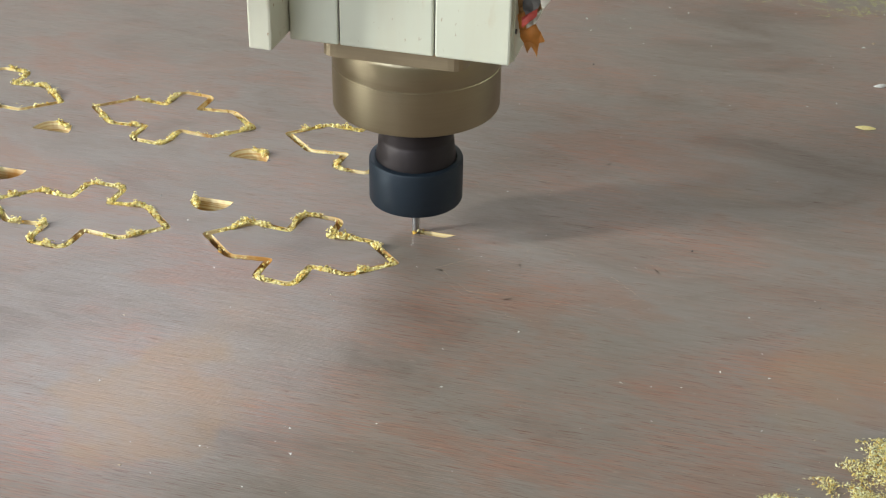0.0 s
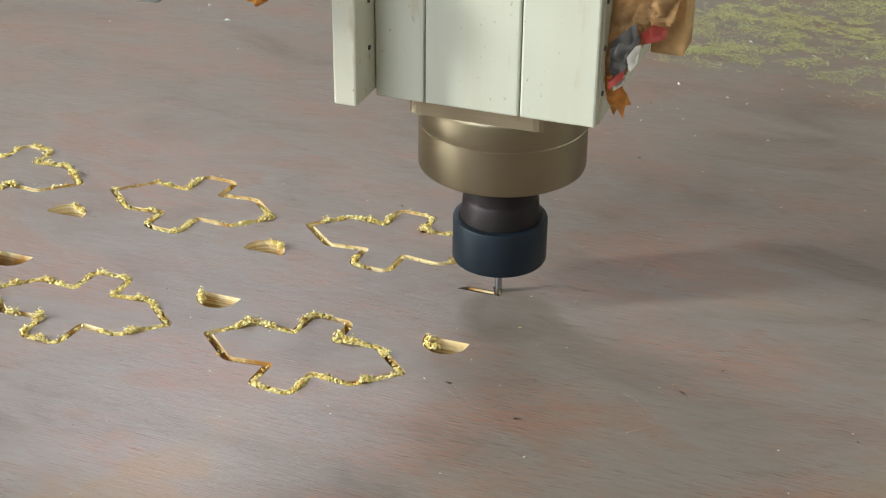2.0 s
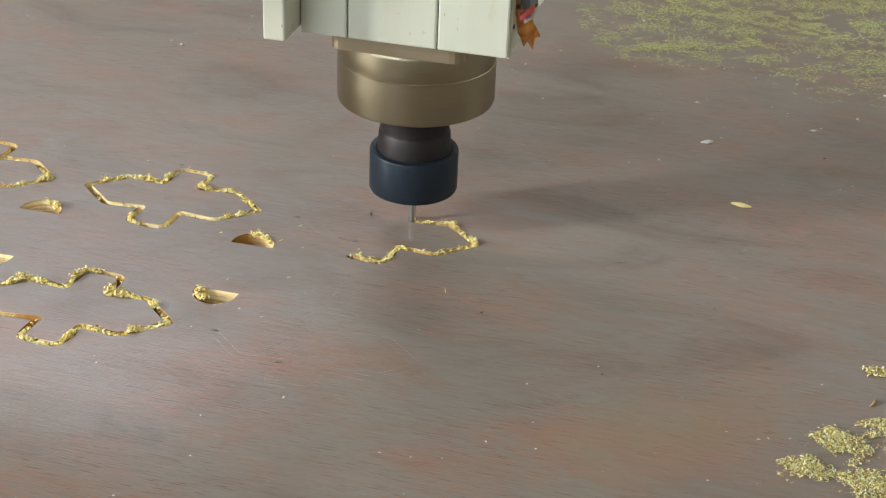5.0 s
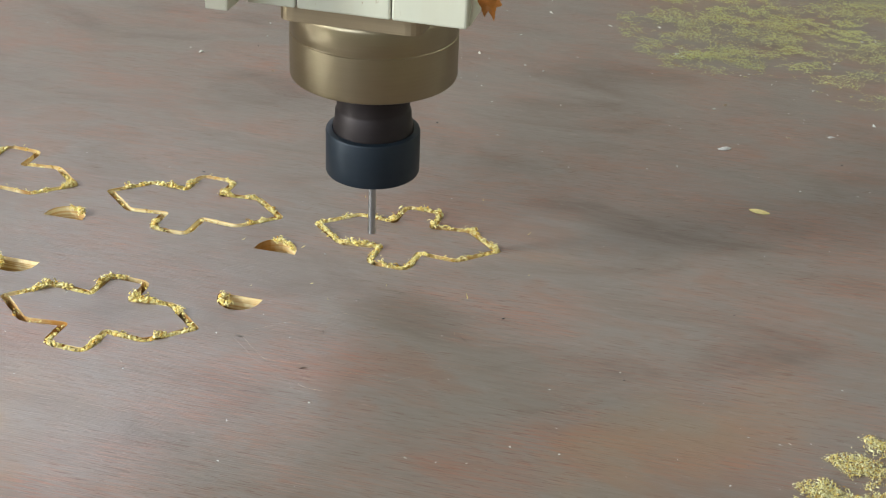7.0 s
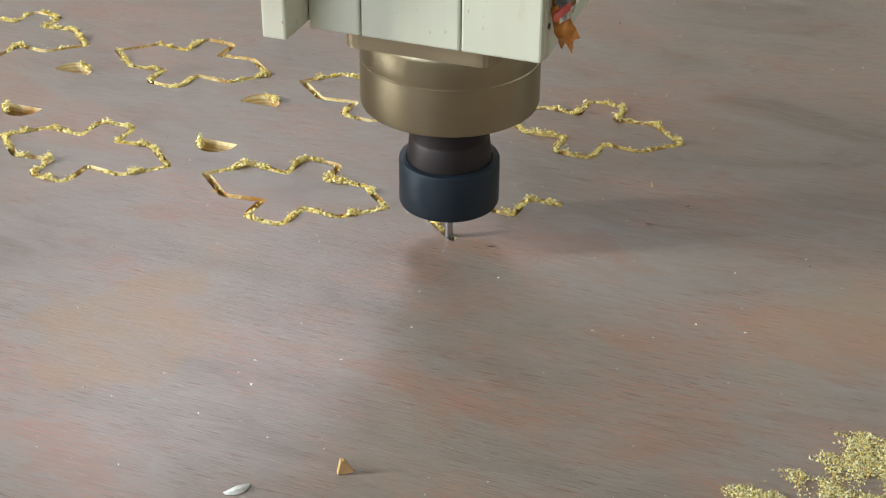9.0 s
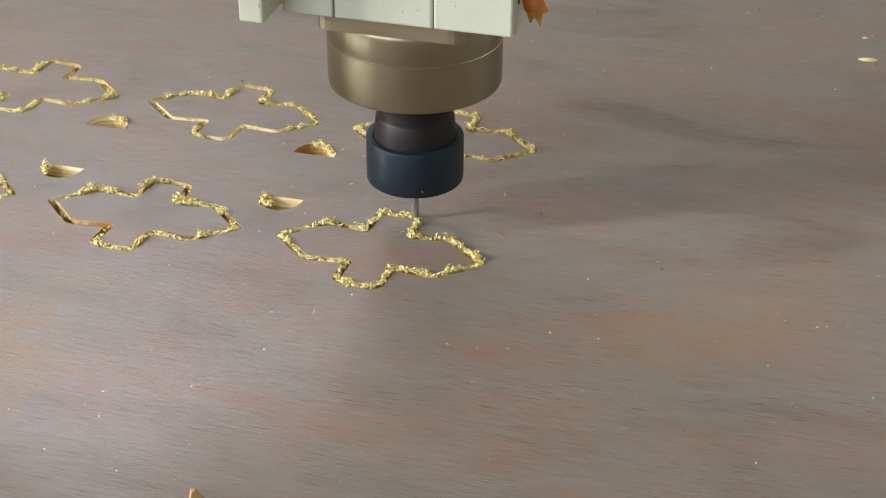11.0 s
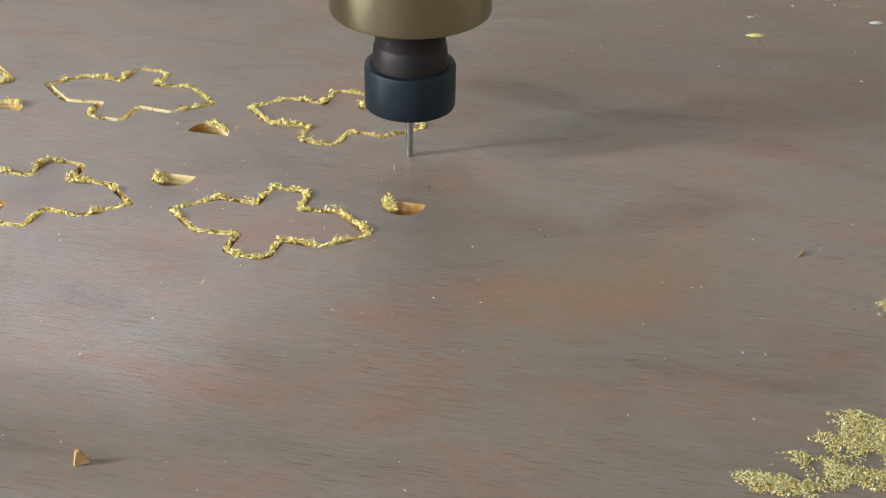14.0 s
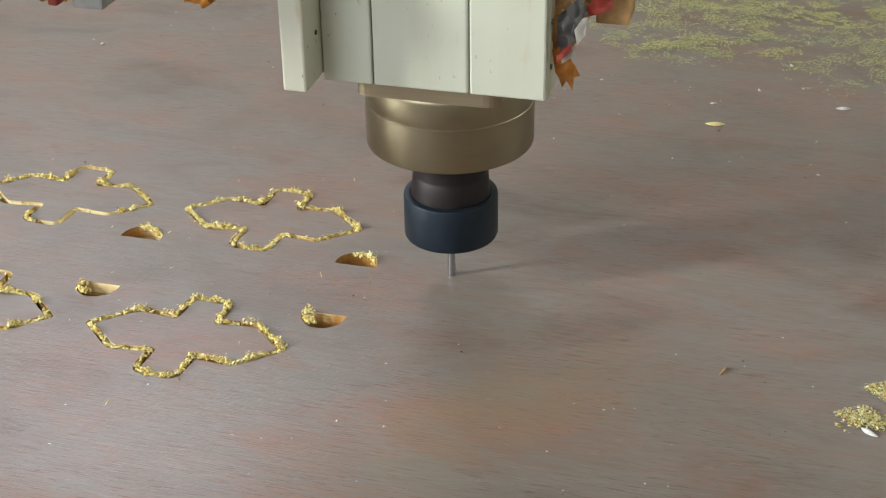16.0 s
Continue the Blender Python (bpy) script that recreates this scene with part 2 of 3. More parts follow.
def lathe(profile, steps=72, smooth=True):
    """A turned body round the z axis from (radius, height) rows."""
    bm = bmesh.new()
    rings = []
    for r, z in profile:
        rings.append([bm.verts.new((r * math.cos(2 * math.pi * i / steps), r * math.sin(2 * math.pi * i / steps), z)) for i in range(steps)])
    for a, b in zip(rings, rings[1:]):
        for i in range(steps):
            f = bm.faces.new((a[i], a[(i + 1) % steps], b[(i + 1) % steps], b[i]))
            f.smooth = smooth
    bm.faces.new(list(reversed(rings[0])))
    bm.faces.new(rings[-1])
    bmesh.ops.recalc_face_normals(bm, faces=bm.faces[:])
    for e in bm.edges:
        if len(e.link_faces) == 2 and e.calc_face_angle() > 0.6:
            e.smooth = False
    return bm


def prism(outline, z0, z1):
    bm = bmesh.new()
    lo = [bm.verts.new((x, y, z0)) for x, y in outline]
    hi = [bm.verts.new((x, y, z1)) for x, y in outline]
    n = len(outline)
    bm.faces.new(list(reversed(lo)))
    bm.faces.new(hi)
    for i in range(n):
        bm.faces.new((lo[i], lo[(i + 1) % n], hi[(i + 1) % n], hi[i]))
    return bm


def rounded(outline, radii, steps=5):
    """A closed outline whose corners are replaced by short arcs."""
    out = []
    n = len(outline)
    for i in range(n):
        p, a, b = Vector(outline[i]), Vector(outline[i - 1]), Vector(outline[(i + 1) % n])
        r = radii[i]
        u, v = (a - p).normalized(), (b - p).normalized()
        if r <= 0:
            out.append(tuple(p))
            continue
        for k in range(steps + 1):
            s = k / steps
            q = (1 - s) ** 2 * (p + u * r) + 2 * s * (1 - s) * p + s * s * (p + v * r)
            out.append(tuple(q))
    return out


def stations(outline, step):
    """Evenly spaced points along a closed outline, corners kept."""
    out = []
    n = len(outline)
    for i in range(n):
        a, b = Vector(outline[i]), Vector(outline[(i + 1) % n])
        k = max(1, round((b - a).length / step))
        out += [tuple(a.lerp(b, j / k)) for j in range(k)]
    return out


def offset(outline, d):
    """The outline moved sideways by d (outwards for a counterclockwise one), mitred."""
    out = []
    n = len(outline)
    for i in range(n):
        p, a, b = Vector(outline[i]), Vector(outline[i - 1]), Vector(outline[(i + 1) % n])
        u, v = (p - a).normalized(), (b - p).normalized()
        nu, nv = Vector((u.y, -u.x)), Vector((v.y, -v.x))
        m = (nu + nv).normalized()
        out.append(tuple(p + m * d / max(0.6, m.dot(nu))))
    return out


def inside(points, poly):
    """Which of the points lie in the polygon."""
    x, y = points[:, 0], points[:, 1]
    q = np.array(poly)
    r = np.roll(q, -1, 0)
    res = np.zeros(len(points), bool)
    for (x1, y1), (x2, y2) in zip(q, r):
        if y1 != y2:
            c = ((y1 > y) != (y2 > y)) & (x < (x2 - x1) * (y - y1) / (y2 - y1) + x1)
            res ^= c
    return res


# ------------------------------------------------------------------ the cut pattern
PITCH_X, PITCH_Y = 0.130, 0.127
CUT = 0.0021          # half the cutter's width
DEPTH = 0.0104        # how deep the grooves stay open
HALF = [(0.0535, 0.0), (0.0335, 0.0182), (0.0112, 0.0160), (0.0125, 0.0345), (-0.0100, 0.0360), (-0.0120, 0.0160), (-0.0335, 0.0182)]
HALF_R = [0.0010, 0.0035, 0.0012, 0.0055, 0.0060, 0.0012, 0.0035]
CENTRE = (0.0532, 0.0006)


def ornament(col, row):
    """The cutter's centre line round one ornament, counterclockwise."""
    pts = HALF + [(-x, -y) for x, y in HALF]
    pts = rounded(pts, HALF_R + HALF_R, 4)
    cx, cy = CENTRE[0] + col * PITCH_X, CENTRE[1] + row * PITCH_Y
    return [(cx + x, cy + y) for x, y in pts]


def half_moon(col, row):
    """The cutter's centre line round one half moon, counterclockwise: it bulges down in row 0 and up in row 1."""
    x0 = 0.1175 + col * (PITCH_X - 0.0010)
    y0 = 0.0355 if row == 0 else 0.0905
    s = -1 if row == 0 else 1
    arc = [(x0 + 0.0098 * math.cos(math.pi * k / 16), y0 + s * 0.0098 * math.sin(math.pi * k / 16)) for k in range(17)]
    return arc if row == 1 else list(reversed(arc))


def from_start(path, start):
    """The same closed path, begun at the station nearest to start."""
    i = min(range(len(path)), key=lambda k: (path[k][0] - start[0]) ** 2 + (path[k][1] - start[1]) ** 2)
    return path[i:] + path[:i]


def lengths(path):
    d = [0.0]
    for i in range(len(path)):
        a, b = path[i], path[(i + 1) % len(path)]
        d.append(d[-1] + math.hypot(b[0] - a[0], b[1] - a[1]))
    return d


def along(path, d, s):
    """The point at arc length s of a closed path with lengths d."""
    s = min(max(s, 0.0), d[-1])
    i = min(int(np.searchsorted(d, s, side="right")) - 1, len(path) - 1)
    a, b = path[i], path[(i + 1) % len(path)]
    f = (s - d[i]) / max(1e-9, d[i + 1] - d[i])
    return (a[0] + (b[0] - a[0]) * f, a[1] + (b[1] - a[1]) * f)


STEP = 0.0025
FLOWERS = {(c, r): stations(ornament(c, r), STEP) for c in (-2, -1, 0, 1) for r in (0, 1)}
MOONS = {(c, r): stations(half_moon(c, r), 0.0018) for c in (-2, -1, 0, 1) for r in (0, 1)}
for k in ((1, 1),):
    FLOWERS[k] = from_start(FLOWERS[k], (0.171, 0.0925))
FLOWERS[(1, 0)] = from_start(FLOWERS[(1, 0)], (0.193, 0.0350))
for c in (0, 1):
    MOONS[(c, 0)] = from_start(MOONS[(c, 0)], (0.1273 + c * (PITCH_X - 0.0010), 0.0355))
    MOONS[(c, 1)] = from_start(MOONS[(c, 1)], (0.1077 + c * (PITCH_X - 0.0010), 0.0905))

# when the cutter goes round what: (key, seconds, share of the way round at those seconds)
CHORD = 0.0196 / (0.0196 + math.pi * 0.0098)
CUTS = [
    ("moon", (0, 0), (-0.30, 0.0, 0.45), (0.0, CHORD, 1.0)),
    ("moon", (0, 1), (1.76, 1.96, 2.42), (0.0, CHORD, 1.0)),
    ("flower", (1, 1), (3.71, 4.0, 4.5, 5.0, 5.2, 6.70), (0.0, 0.065, 0.245, 0.445, 0.51, 1.0)),
    ("flower", (1, 0), (7.93, 7.99, 8.5, 9.0, 9.2, 10.95), (0.0, 0.005, 0.17, 0.355, 0.414, 1.0)),
    ("moon", (1, 0), (12.16, 12.38, 12.89), (0.0, CHORD, 1.0)),
    ("moon", (1, 1), (14.16, 14.34, 14.82), (0.0, CHORD, 1.0)),
]
LIFT, DOWN = 0.0188, -0.0170
LAST = (0.301, 0.0915)


def closed(kind, key):
    return (FLOWERS if kind == "flower" else MOONS)[key]


def tool(t):
    """Where the cutter's tip is at t seconds."""
    stops = []
    for kind, key, ts, fs in CUTS:
        path = closed(kind, key)
        if ts[0] <= t <= ts[-1]:
            d = lengths(path)
            return (*along(path, d, float(np.interp(t, ts, fs)) * d[-1]), DOWN)
        stops.append((ts[0], ts[-1], path[0]))
    stops.append((16.08, 17.0, LAST))
    for (s0, e0, p0), (s1, e1, p1) in zip(stops, stops[1:]):
        if e0 < t < s1:
            up = e0 + 0.26
            there = min(up + (0.38 if math.dist(p0, p1) > 0.060 else 0.30), s1 - 0.50)
            f = min(1.0, max(0.0, (t - up) / (there - up)))
            f = f * f * (3 - 2 * f)
            z = float(np.interp(t, (e0, e0 + 0.05, up, s1 - 0.57, s1), (DOWN, DOWN * 0.8, LIFT, LIFT, DOWN)))
            return (p0[0] + (p1[0] - p0[0]) * f, p0[1] + (p1[1] - p0[1]) * f, z)
    return (*LAST, DOWN)


# ------------------------------------------------------------------ the workshop
def structure(name, x0, x1, y0, y1, z0, z1, mat, label, category):
    return tagged(part(name, box(x0, x1, y0, y1, z0, z1), mat), label, category, kind="structure")


def wall_with_opening(name, axis, at, thick, a0, a1, z0, z1, o, mat):
    """A wall across one axis with one rectangular opening o = (a0, a1, z0, z1)."""
    bm = bmesh.new()
    for u0, u1, w0, w1 in ((a0, o[0], z0, z1), (o[1], a1, z0, z1), (o[0], o[1], z0, o[2]), (o[0], o[1], o[3], z1)):
        c = ((u0 + u1) / 2, (w0 + w1) / 2)
        s = (u1 - u0, w1 - w0)
        m = (at, c[0], c[1]) if axis == "x" else (c[0], at, c[1])
        sc = (thick, s[0], s[1]) if axis == "x" else (s[0], thick, s[1])
        bmesh.ops.create_cube(bm, size=1, matrix=Matrix.LocRotScale(m, None, sc))
    return tagged(part(name, bm, mat), "plastered workshop wall with a bright opening", "wall", kind="structure")


FLOOR = -0.86
structure("floor", -2.45, 2.45, -1.7, 2.8, FLOOR - 0.1, FLOOR, M_CONCRETE, "grey concrete workshop floor", "floor")
structure("ceiling", -2.45, 2.45, -1.7, 2.8, 5.0, 5.1, M_CEIL, "pale boarded workshop ceiling", "ceiling")
# walls out of view, added round the lamps; each opening follows its lamp
wall_with_opening("wall_west", "x", -2.30, 0.2, -1.7, 2.5, FLOOR, 5.0, (-1.42, -0.98, 0.60, 1.40), M_WALL)
wall_with_opening("wall_north", "y", 2.6, 0.2, -2.2, 2.2, FLOOR, 5.0, (-2.13, -0.93, 2.45, 3.30), M_WALL)
wall_with_opening("wall_south", "y", -1.6, 0.2, -2.2, 2.2, FLOOR, 5.0, (-1.05, -0.05, 0.50, 1.25), M_WALL)
wall_with_opening("wall_east", "x", 2.30, 0.2, -1.7, 2.5, FLOOR, 5.0, (0.70, 1.50, 0.80, 1.60), M_WALL)


def machine_bed():
    base = tagged(new("machine_bed"), "router table with a brown spoilboard on a steel frame", "machine bed")
    part("spoilboard", box(-0.98, 1.62, -0.36, 1.02, -0.040, -0.0155, 0.001), M_MDF, base)
    for x in (-0.95, 1.51):
        for y in (-0.34, 0.92):
            part("leg", box(x, x + 0.08, y, y + 0.08, FLOOR, -0.12, 0.004), M_IRON, base)
    part("frame", box(-0.97, 1.61, -0.35, 1.01, -0.12, -0.0402, 0.004), M_IRON, base)
    return base


machine_bed()


def plywood_sheet():
    """The sheet with its grooves cut into the face; the plugs that are still uncut fill theirs."""
    from mathutils.geometry import delaunay_2d_cdt
    x0, x1, y0, y1 = -0.90, 1.54, -0.30, 0.92
    loops = []
    rings = []
    for kind, table in (("flower", FLOWERS), ("moon", MOONS)):
        for key, path in table.items():
            outer = offset(path, CUT)
            inner = offset(path, -CUT) if kind == "flower" else None
            rings.append((kind, key, outer, inner))
            loops.append(outer)
            if inner:
                loops.append(inner)
    verts, edges = [Vector(p) for p in ((x0, y0), (x1, y0), (x1, y1), (x0, y1))], [(0, 1), (1, 2), (2, 3), (3, 0)]
    for lp in loops:
        b = len(verts)
        verts += [Vector(p) for p in lp]
        edges += [(b + i, b + (i + 1) % len(lp)) for i in range(len(lp))]
    vo, _, fo, _, _, _ = delaunay_2d_cdt(verts, edges, [], 0, 1e-7)
    pts = np.array([(v.x, v.y) for v in vo])
    mids = np.array([pts[list(f)].mean(0) for f in fo])
    groove = np.zeros(len(fo), bool)
    for kind, key, outer, inner in rings:
        q = np.array(outer)
        near = np.where((mids >= q.min(0) - 0.001).all(1) & (mids <= q.max(0) + 0.001).all(1))[0]
        hit = inside(mids[near], outer)
        if inner:
            hit &= ~inside(mids[near], inner)
        groove[near[hit]] = True
    sheet = tagged(new("plywood_sheet"), "reddish brown plywood sheet with rows of ornaments cut out", "plywood sheet")
    def piece(name, tris, z, mat, label=""):
        used = sorted({i for f in tris for i in f})
        where = {v: k for k, v in enumerate(used)}
        raw(name, [(pts[i][0], pts[i][1], z) for i in used], [tuple(where[i] for i in f) for f in tris], mat, sheet, label)

    owner = np.full(len(fo), -1)
    for k, (kind, key, outer, inner) in enumerate(rings):
        q = np.array(outer)
        near = np.where((mids >= q.min(0) - 0.001).all(1) & (mids <= q.max(0) + 0.001).all(1))[0]
        owner[near[inside(mids[near], outer)]] = k
    piece("face_veneer", [tuple(f) for f, g, o in zip(fo, groove, owner) if not g and o < 0], 0.0, M_FACE)
    for k, (kind, key, outer, inner) in enumerate(rings):
        if inner:
            piece("ornament_blank", [tuple(f) for f, g, o in zip(fo, groove, owner) if not g and o == k], 0.0, M_FACE)
        piece("groove_floor", [tuple(f) for f, g, o in zip(fo, groove, owner) if g and o == k], -DEPTH - 0.004, M_DARK_WOOD)
    for lp in loops:
        n = len(lp)
        wv = [(x, y, 0.0) for x, y in lp] + [(x, y, -DEPTH - 0.004) for x, y in lp]
        raw("groove_wall", wv, [(i, (i + 1) % n, n + (i + 1) % n, n + i) for i in range(n)], M_CUT, sheet, "bare yellow plies in the cut")
    part("core", box(x0 + 0.0002, x1 - 0.0002, y0 + 0.0002, y1 - 0.0002, -0.0152, -DEPTH - 0.0042), M_CUT, sheet)
    rim = [(x0, y0), (x1, y0), (x1, y1), (x0, y1)]
    rv = [(x, y, 0.0) for x, y in rim] + [(x, y, -0.0152) for x, y in rim]
    raw("edge", rv, [(i, (i + 1) % 4, 4 + (i + 1) % 4, 4 + i) for i in range(4)], M_CUT, sheet)
    return sheet


sheet = plywood_sheet()


# ------------------------------------------------------------------ chips and sawdust
def flake(vs, fs, p, size, rng, flat=0.35, slim=1.0):
    """One small curled chip: a thin bent wedge."""
    a = rng.uniform(0, 2 * math.pi)
    tilt = rng.uniform(-1.2, 1.2) * (1 - flat)
    u = Vector((math.cos(a) * math.cos(tilt), math.sin(a) * math.cos(tilt), math.sin(tilt)))
    w = Vector((-math.sin(a), math.cos(a), rng.uniform(-0.6, 0.6))).normalized()
    n = u.cross(w)
    l, b, c = size * rng.uniform(0.7, 1.6), size * rng.uniform(0.35, 0.8), size * rng.uniform(0.15, 0.45)
    l, b, c = l * (2.0 - slim), b * slim, c * slim
    k = len(vs)
    p = Vector(p)
    vs += [tuple(p - u * l * 0.5 - w * b * 0.3), tuple(p + u * l * 0.5 - w * b * 0.4), tuple(p + u * l * 0.1 + w * b * 0.6), tuple(p + n * c)]
    fs += [(k, k + 2, k + 1), (k, k + 1, k + 3), (k + 1, k + 2, k + 3), (k + 2, k, k + 3)]


def curl(vs, fs, p, size, rng):
    """One shaving: a narrow strip bent into part of a ring."""
    a, lean = rng.uniform(0, 2 * math.pi), rng.uniform(-0.9, 0.9)
    u = Vector((math.cos(a), math.sin(a), 0))
    w = Vector((-math.sin(a) * math.cos(lean), math.cos(a) * math.cos(lean), math.sin(lean)))
    n = u.cross(w)
    r, half, bend = size * rng.uniform(0.45, 0.9), size * rng.uniform(0.16, 0.34), rng.uniform(1.6, 3.4)
    p, k, start = Vector(p), len(vs), rng.uniform(-0.5, 1.2)
    for q in range(5):
        b = start + bend * q / 4
        c = p + u * (r * math.cos(b)) + n * (r * math.sin(b))
        e = w * half * (0.5 if q in (0, 4) else 1.0)
        vs += [tuple(c - e), tuple(c + e)]
    fs += [(k + 2 * q, k + 2 * q + 1, k + 2 * q + 3, k + 2 * q + 2) for q in range(4)]


def chips_along(path, s0, s1, d, count, rng, bare=None, tall=0.0):
    """Chips heaped over a stretch of a groove: tall lumps, thin stretches, and bare ones where the cut lies open."""
    vs, fs = [], []
    for _ in range(count):
        s = rng.uniform(s0, s1)
        f = noise.noise(Vector((s * 32.0, bare or 0.0, 0.3)))
        if bare and f > 0.15 and rng.random() < 0.96:
            continue
        x, y = along(path, d, s)
        lump = max(0.05, 0.45 + 1.3 * noise.noise(Vector((x * 150, y * 150, 5.0 + (bare or 0.0)))))
        if rng.random() > 0.6 + 0.7 * lump:
            continue
        heap = abs(rng.gauss(0, 1)) * 0.0012 * lump
        p = (x + rng.gauss(0, 0.0006 + 0.0003 * lump), y + rng.gauss(0, 0.0006 + 0.0003 * lump), -0.0014 + 0.0016 * lump + heap + tall * rng.random())
        if rng.random() < 0.5:
            curl(vs, fs, p, rng.uniform(0.0008, 0.0019), rng)
        else:
            flake(vs, fs, p, rng.uniform(0.0007, 0.0014), rng)
    return vs, fs


BUSY = {(kind, key) for kind, key, _, _ in CUTS}
rng = random.Random(7)
for kind, table in (("flower", FLOWERS), ("moon", MOONS)):
    for key, path in table.items():
        if (kind, key) in BUSY:
            continue
        d = lengths(path)
        if kind == "flower":
            vs, fs = chips_along(path, 0, d[-1], d, 6400, rng, 1.7 * key[0] + 9.1 * key[1] + 0.5)
        else:
            vs, fs = chips_along(path, 0.06 * d[-1] if key[1] else 0.0, 0.32 * d[-1] if key[1] else 0.20 * d[-1], d, 330 if key[1] else 380, rng, None, 0.001 if key[1] else 0.003)
        ob = raw("sawdust_trail", vs, fs, M_CHIP)
        tagged(ob, "golden yellow wood chips heaped along a cut groove", "wood chips", "chips along the grooves", "stuff")


def island(key):
    """The small half moon that is left inside its cut, dropped and tipped."""
    path = MOONS[key]
    inner = offset(path, -CUT)
    cx, cy = sum(p[0] for p in inner) / len(inner), sum(p[1] for p in inner) / len(inner)
    bm = prism([((x - cx) * 0.995, (y - cy) * 0.995) for x, y in inner], -0.0020, 0.0)
    for f in bm.faces:
        f.smooth = False
    ob = part("offcut", bm, M_CUT)
    ob.data.materials.append(M_FACE)
    for f in ob.data.polygons:
        if f.normal.z > 0.9:
            f.material_index = 1
    tagged(ob, "small pale half-moon offcut lying in its hole", "offcut", "half-moon offcuts")
    return ob, cx, cy


LOOSE = {}
for key in MOONS:
    ob, cx, cy = island(key)
    if ("moon", key) in BUSY:
        LOOSE[key] = (ob, cx, cy)
    else:
        ob.matrix_world = pose(cx, cy, -0.0121, 1 if key[1] else -1, 1, 0)

# the wood that the cutter takes away bit by bit, and the chips that come up in its place
REMOVED = []
for kind, key, ts, fr in CUTS:
    path = closed(kind, key)
    d = lengths(path)
    n = len(path)
    outer, inner = offset(path, CUT * 0.985), offset(path, -CUT * 0.985)
    group = 3
    for i in range(0, n, group):
        idx = [k % n for k in range(i, min(i + group, n) + 1)]
        t_cut = float(np.interp(d[i] / d[-1], fr, ts)) + 0.02
        ring = [outer[k] for k in idx] + [inner[k] for k in reversed(idx)]
        bm = prism(list(ring), -0.0032, 0.0)
        plug = part("wood_strip", bm, M_FACE, sheet)
        s1 = d[min(i + group, n)]
        rng_k = random.Random(i * 13 + int(ts[0] * 100))
        if kind == "moon":
            rel = d[i] / d[-1]
            keep = 0.28 < rel < 0.60 if key[1] == 0 else 0.42 < rel < 0.76
        share = 1.0 if noise.noise(Vector((d[i] * 40.0, ts[0], 2.0))) < 0.22 else 0.25
        many = int(78 * share) + 8 if kind == "flower" else (75 if keep else 0)
        vs, fs = chips_along(path, d[i], s1, d, many, rng_k, None, 0.0024 if kind == "moon" and key[1] == 0 else 0.0006)
        clump = raw("chip_clump", vs, fs, M_CHIP, sheet, "loose golden wood chips")
        REMOVED.append((plug, clump, t_cut))


# ------------------------------------------------------------------ the spindle
def crumpled(outline, y, depth, seed, thick=0.0006):
    """A torn sheet in the x-z plane, creased by noise, with a little thickness."""
    r = random.Random(seed)
    q = np.array(outline)
    lo, hi = q.min(0), q.max(0)
    n = 46
    bm = bmesh.new()
    grid = {}
    for i in range(n + 1):
        for j in range(n + 1):
            x, z = lo[0] + (hi[0] - lo[0]) * i / n, lo[1] + (hi[1] - lo[1]) * j / n
            f = noise.noise(Vector((x * 70 + seed, z * 55, seed * 0.7)))
            g = abs(noise.noise(Vector((x * 150, z * 130 + seed, 3.1))))
            grid[i, j] = (x + 0.0012 * f, y + depth * (f - 0.8 * g), z)
    mids = np.array([(lo[0] + (hi[0] - lo[0]) * (i + 0.5) / n, lo[1] + (hi[1] - lo[1]) * (j + 0.5) / n) for i in range(n) for j in range(n)])
    ok = inside(mids, outline)
    vs = {}
    for k, good in enumerate(ok):
        if not good:
            continue
        i, j = divmod(k, n)
        face = []
        for c in ((i, j), (i + 1, j), (i + 1, j + 1), (i, j + 1)):
            if c not in vs:
                vs[c] = bm.verts.new(grid[c])
            face.append(vs[c])
        bm.faces.new(face)
    res = bmesh.ops.solidify(bm, geom=bm.faces[:], thickness=thick)
    bmesh.ops.recalc_face_normals(bm, faces=bm.faces[:])
    return bm


def shifted(bm, x, y, z, rx=0, ry=0, rz=0):
    bmesh.ops.transform(bm, matrix=pose(x, y, z, rx, ry, rz), verts=bm.verts[:])
    return bm


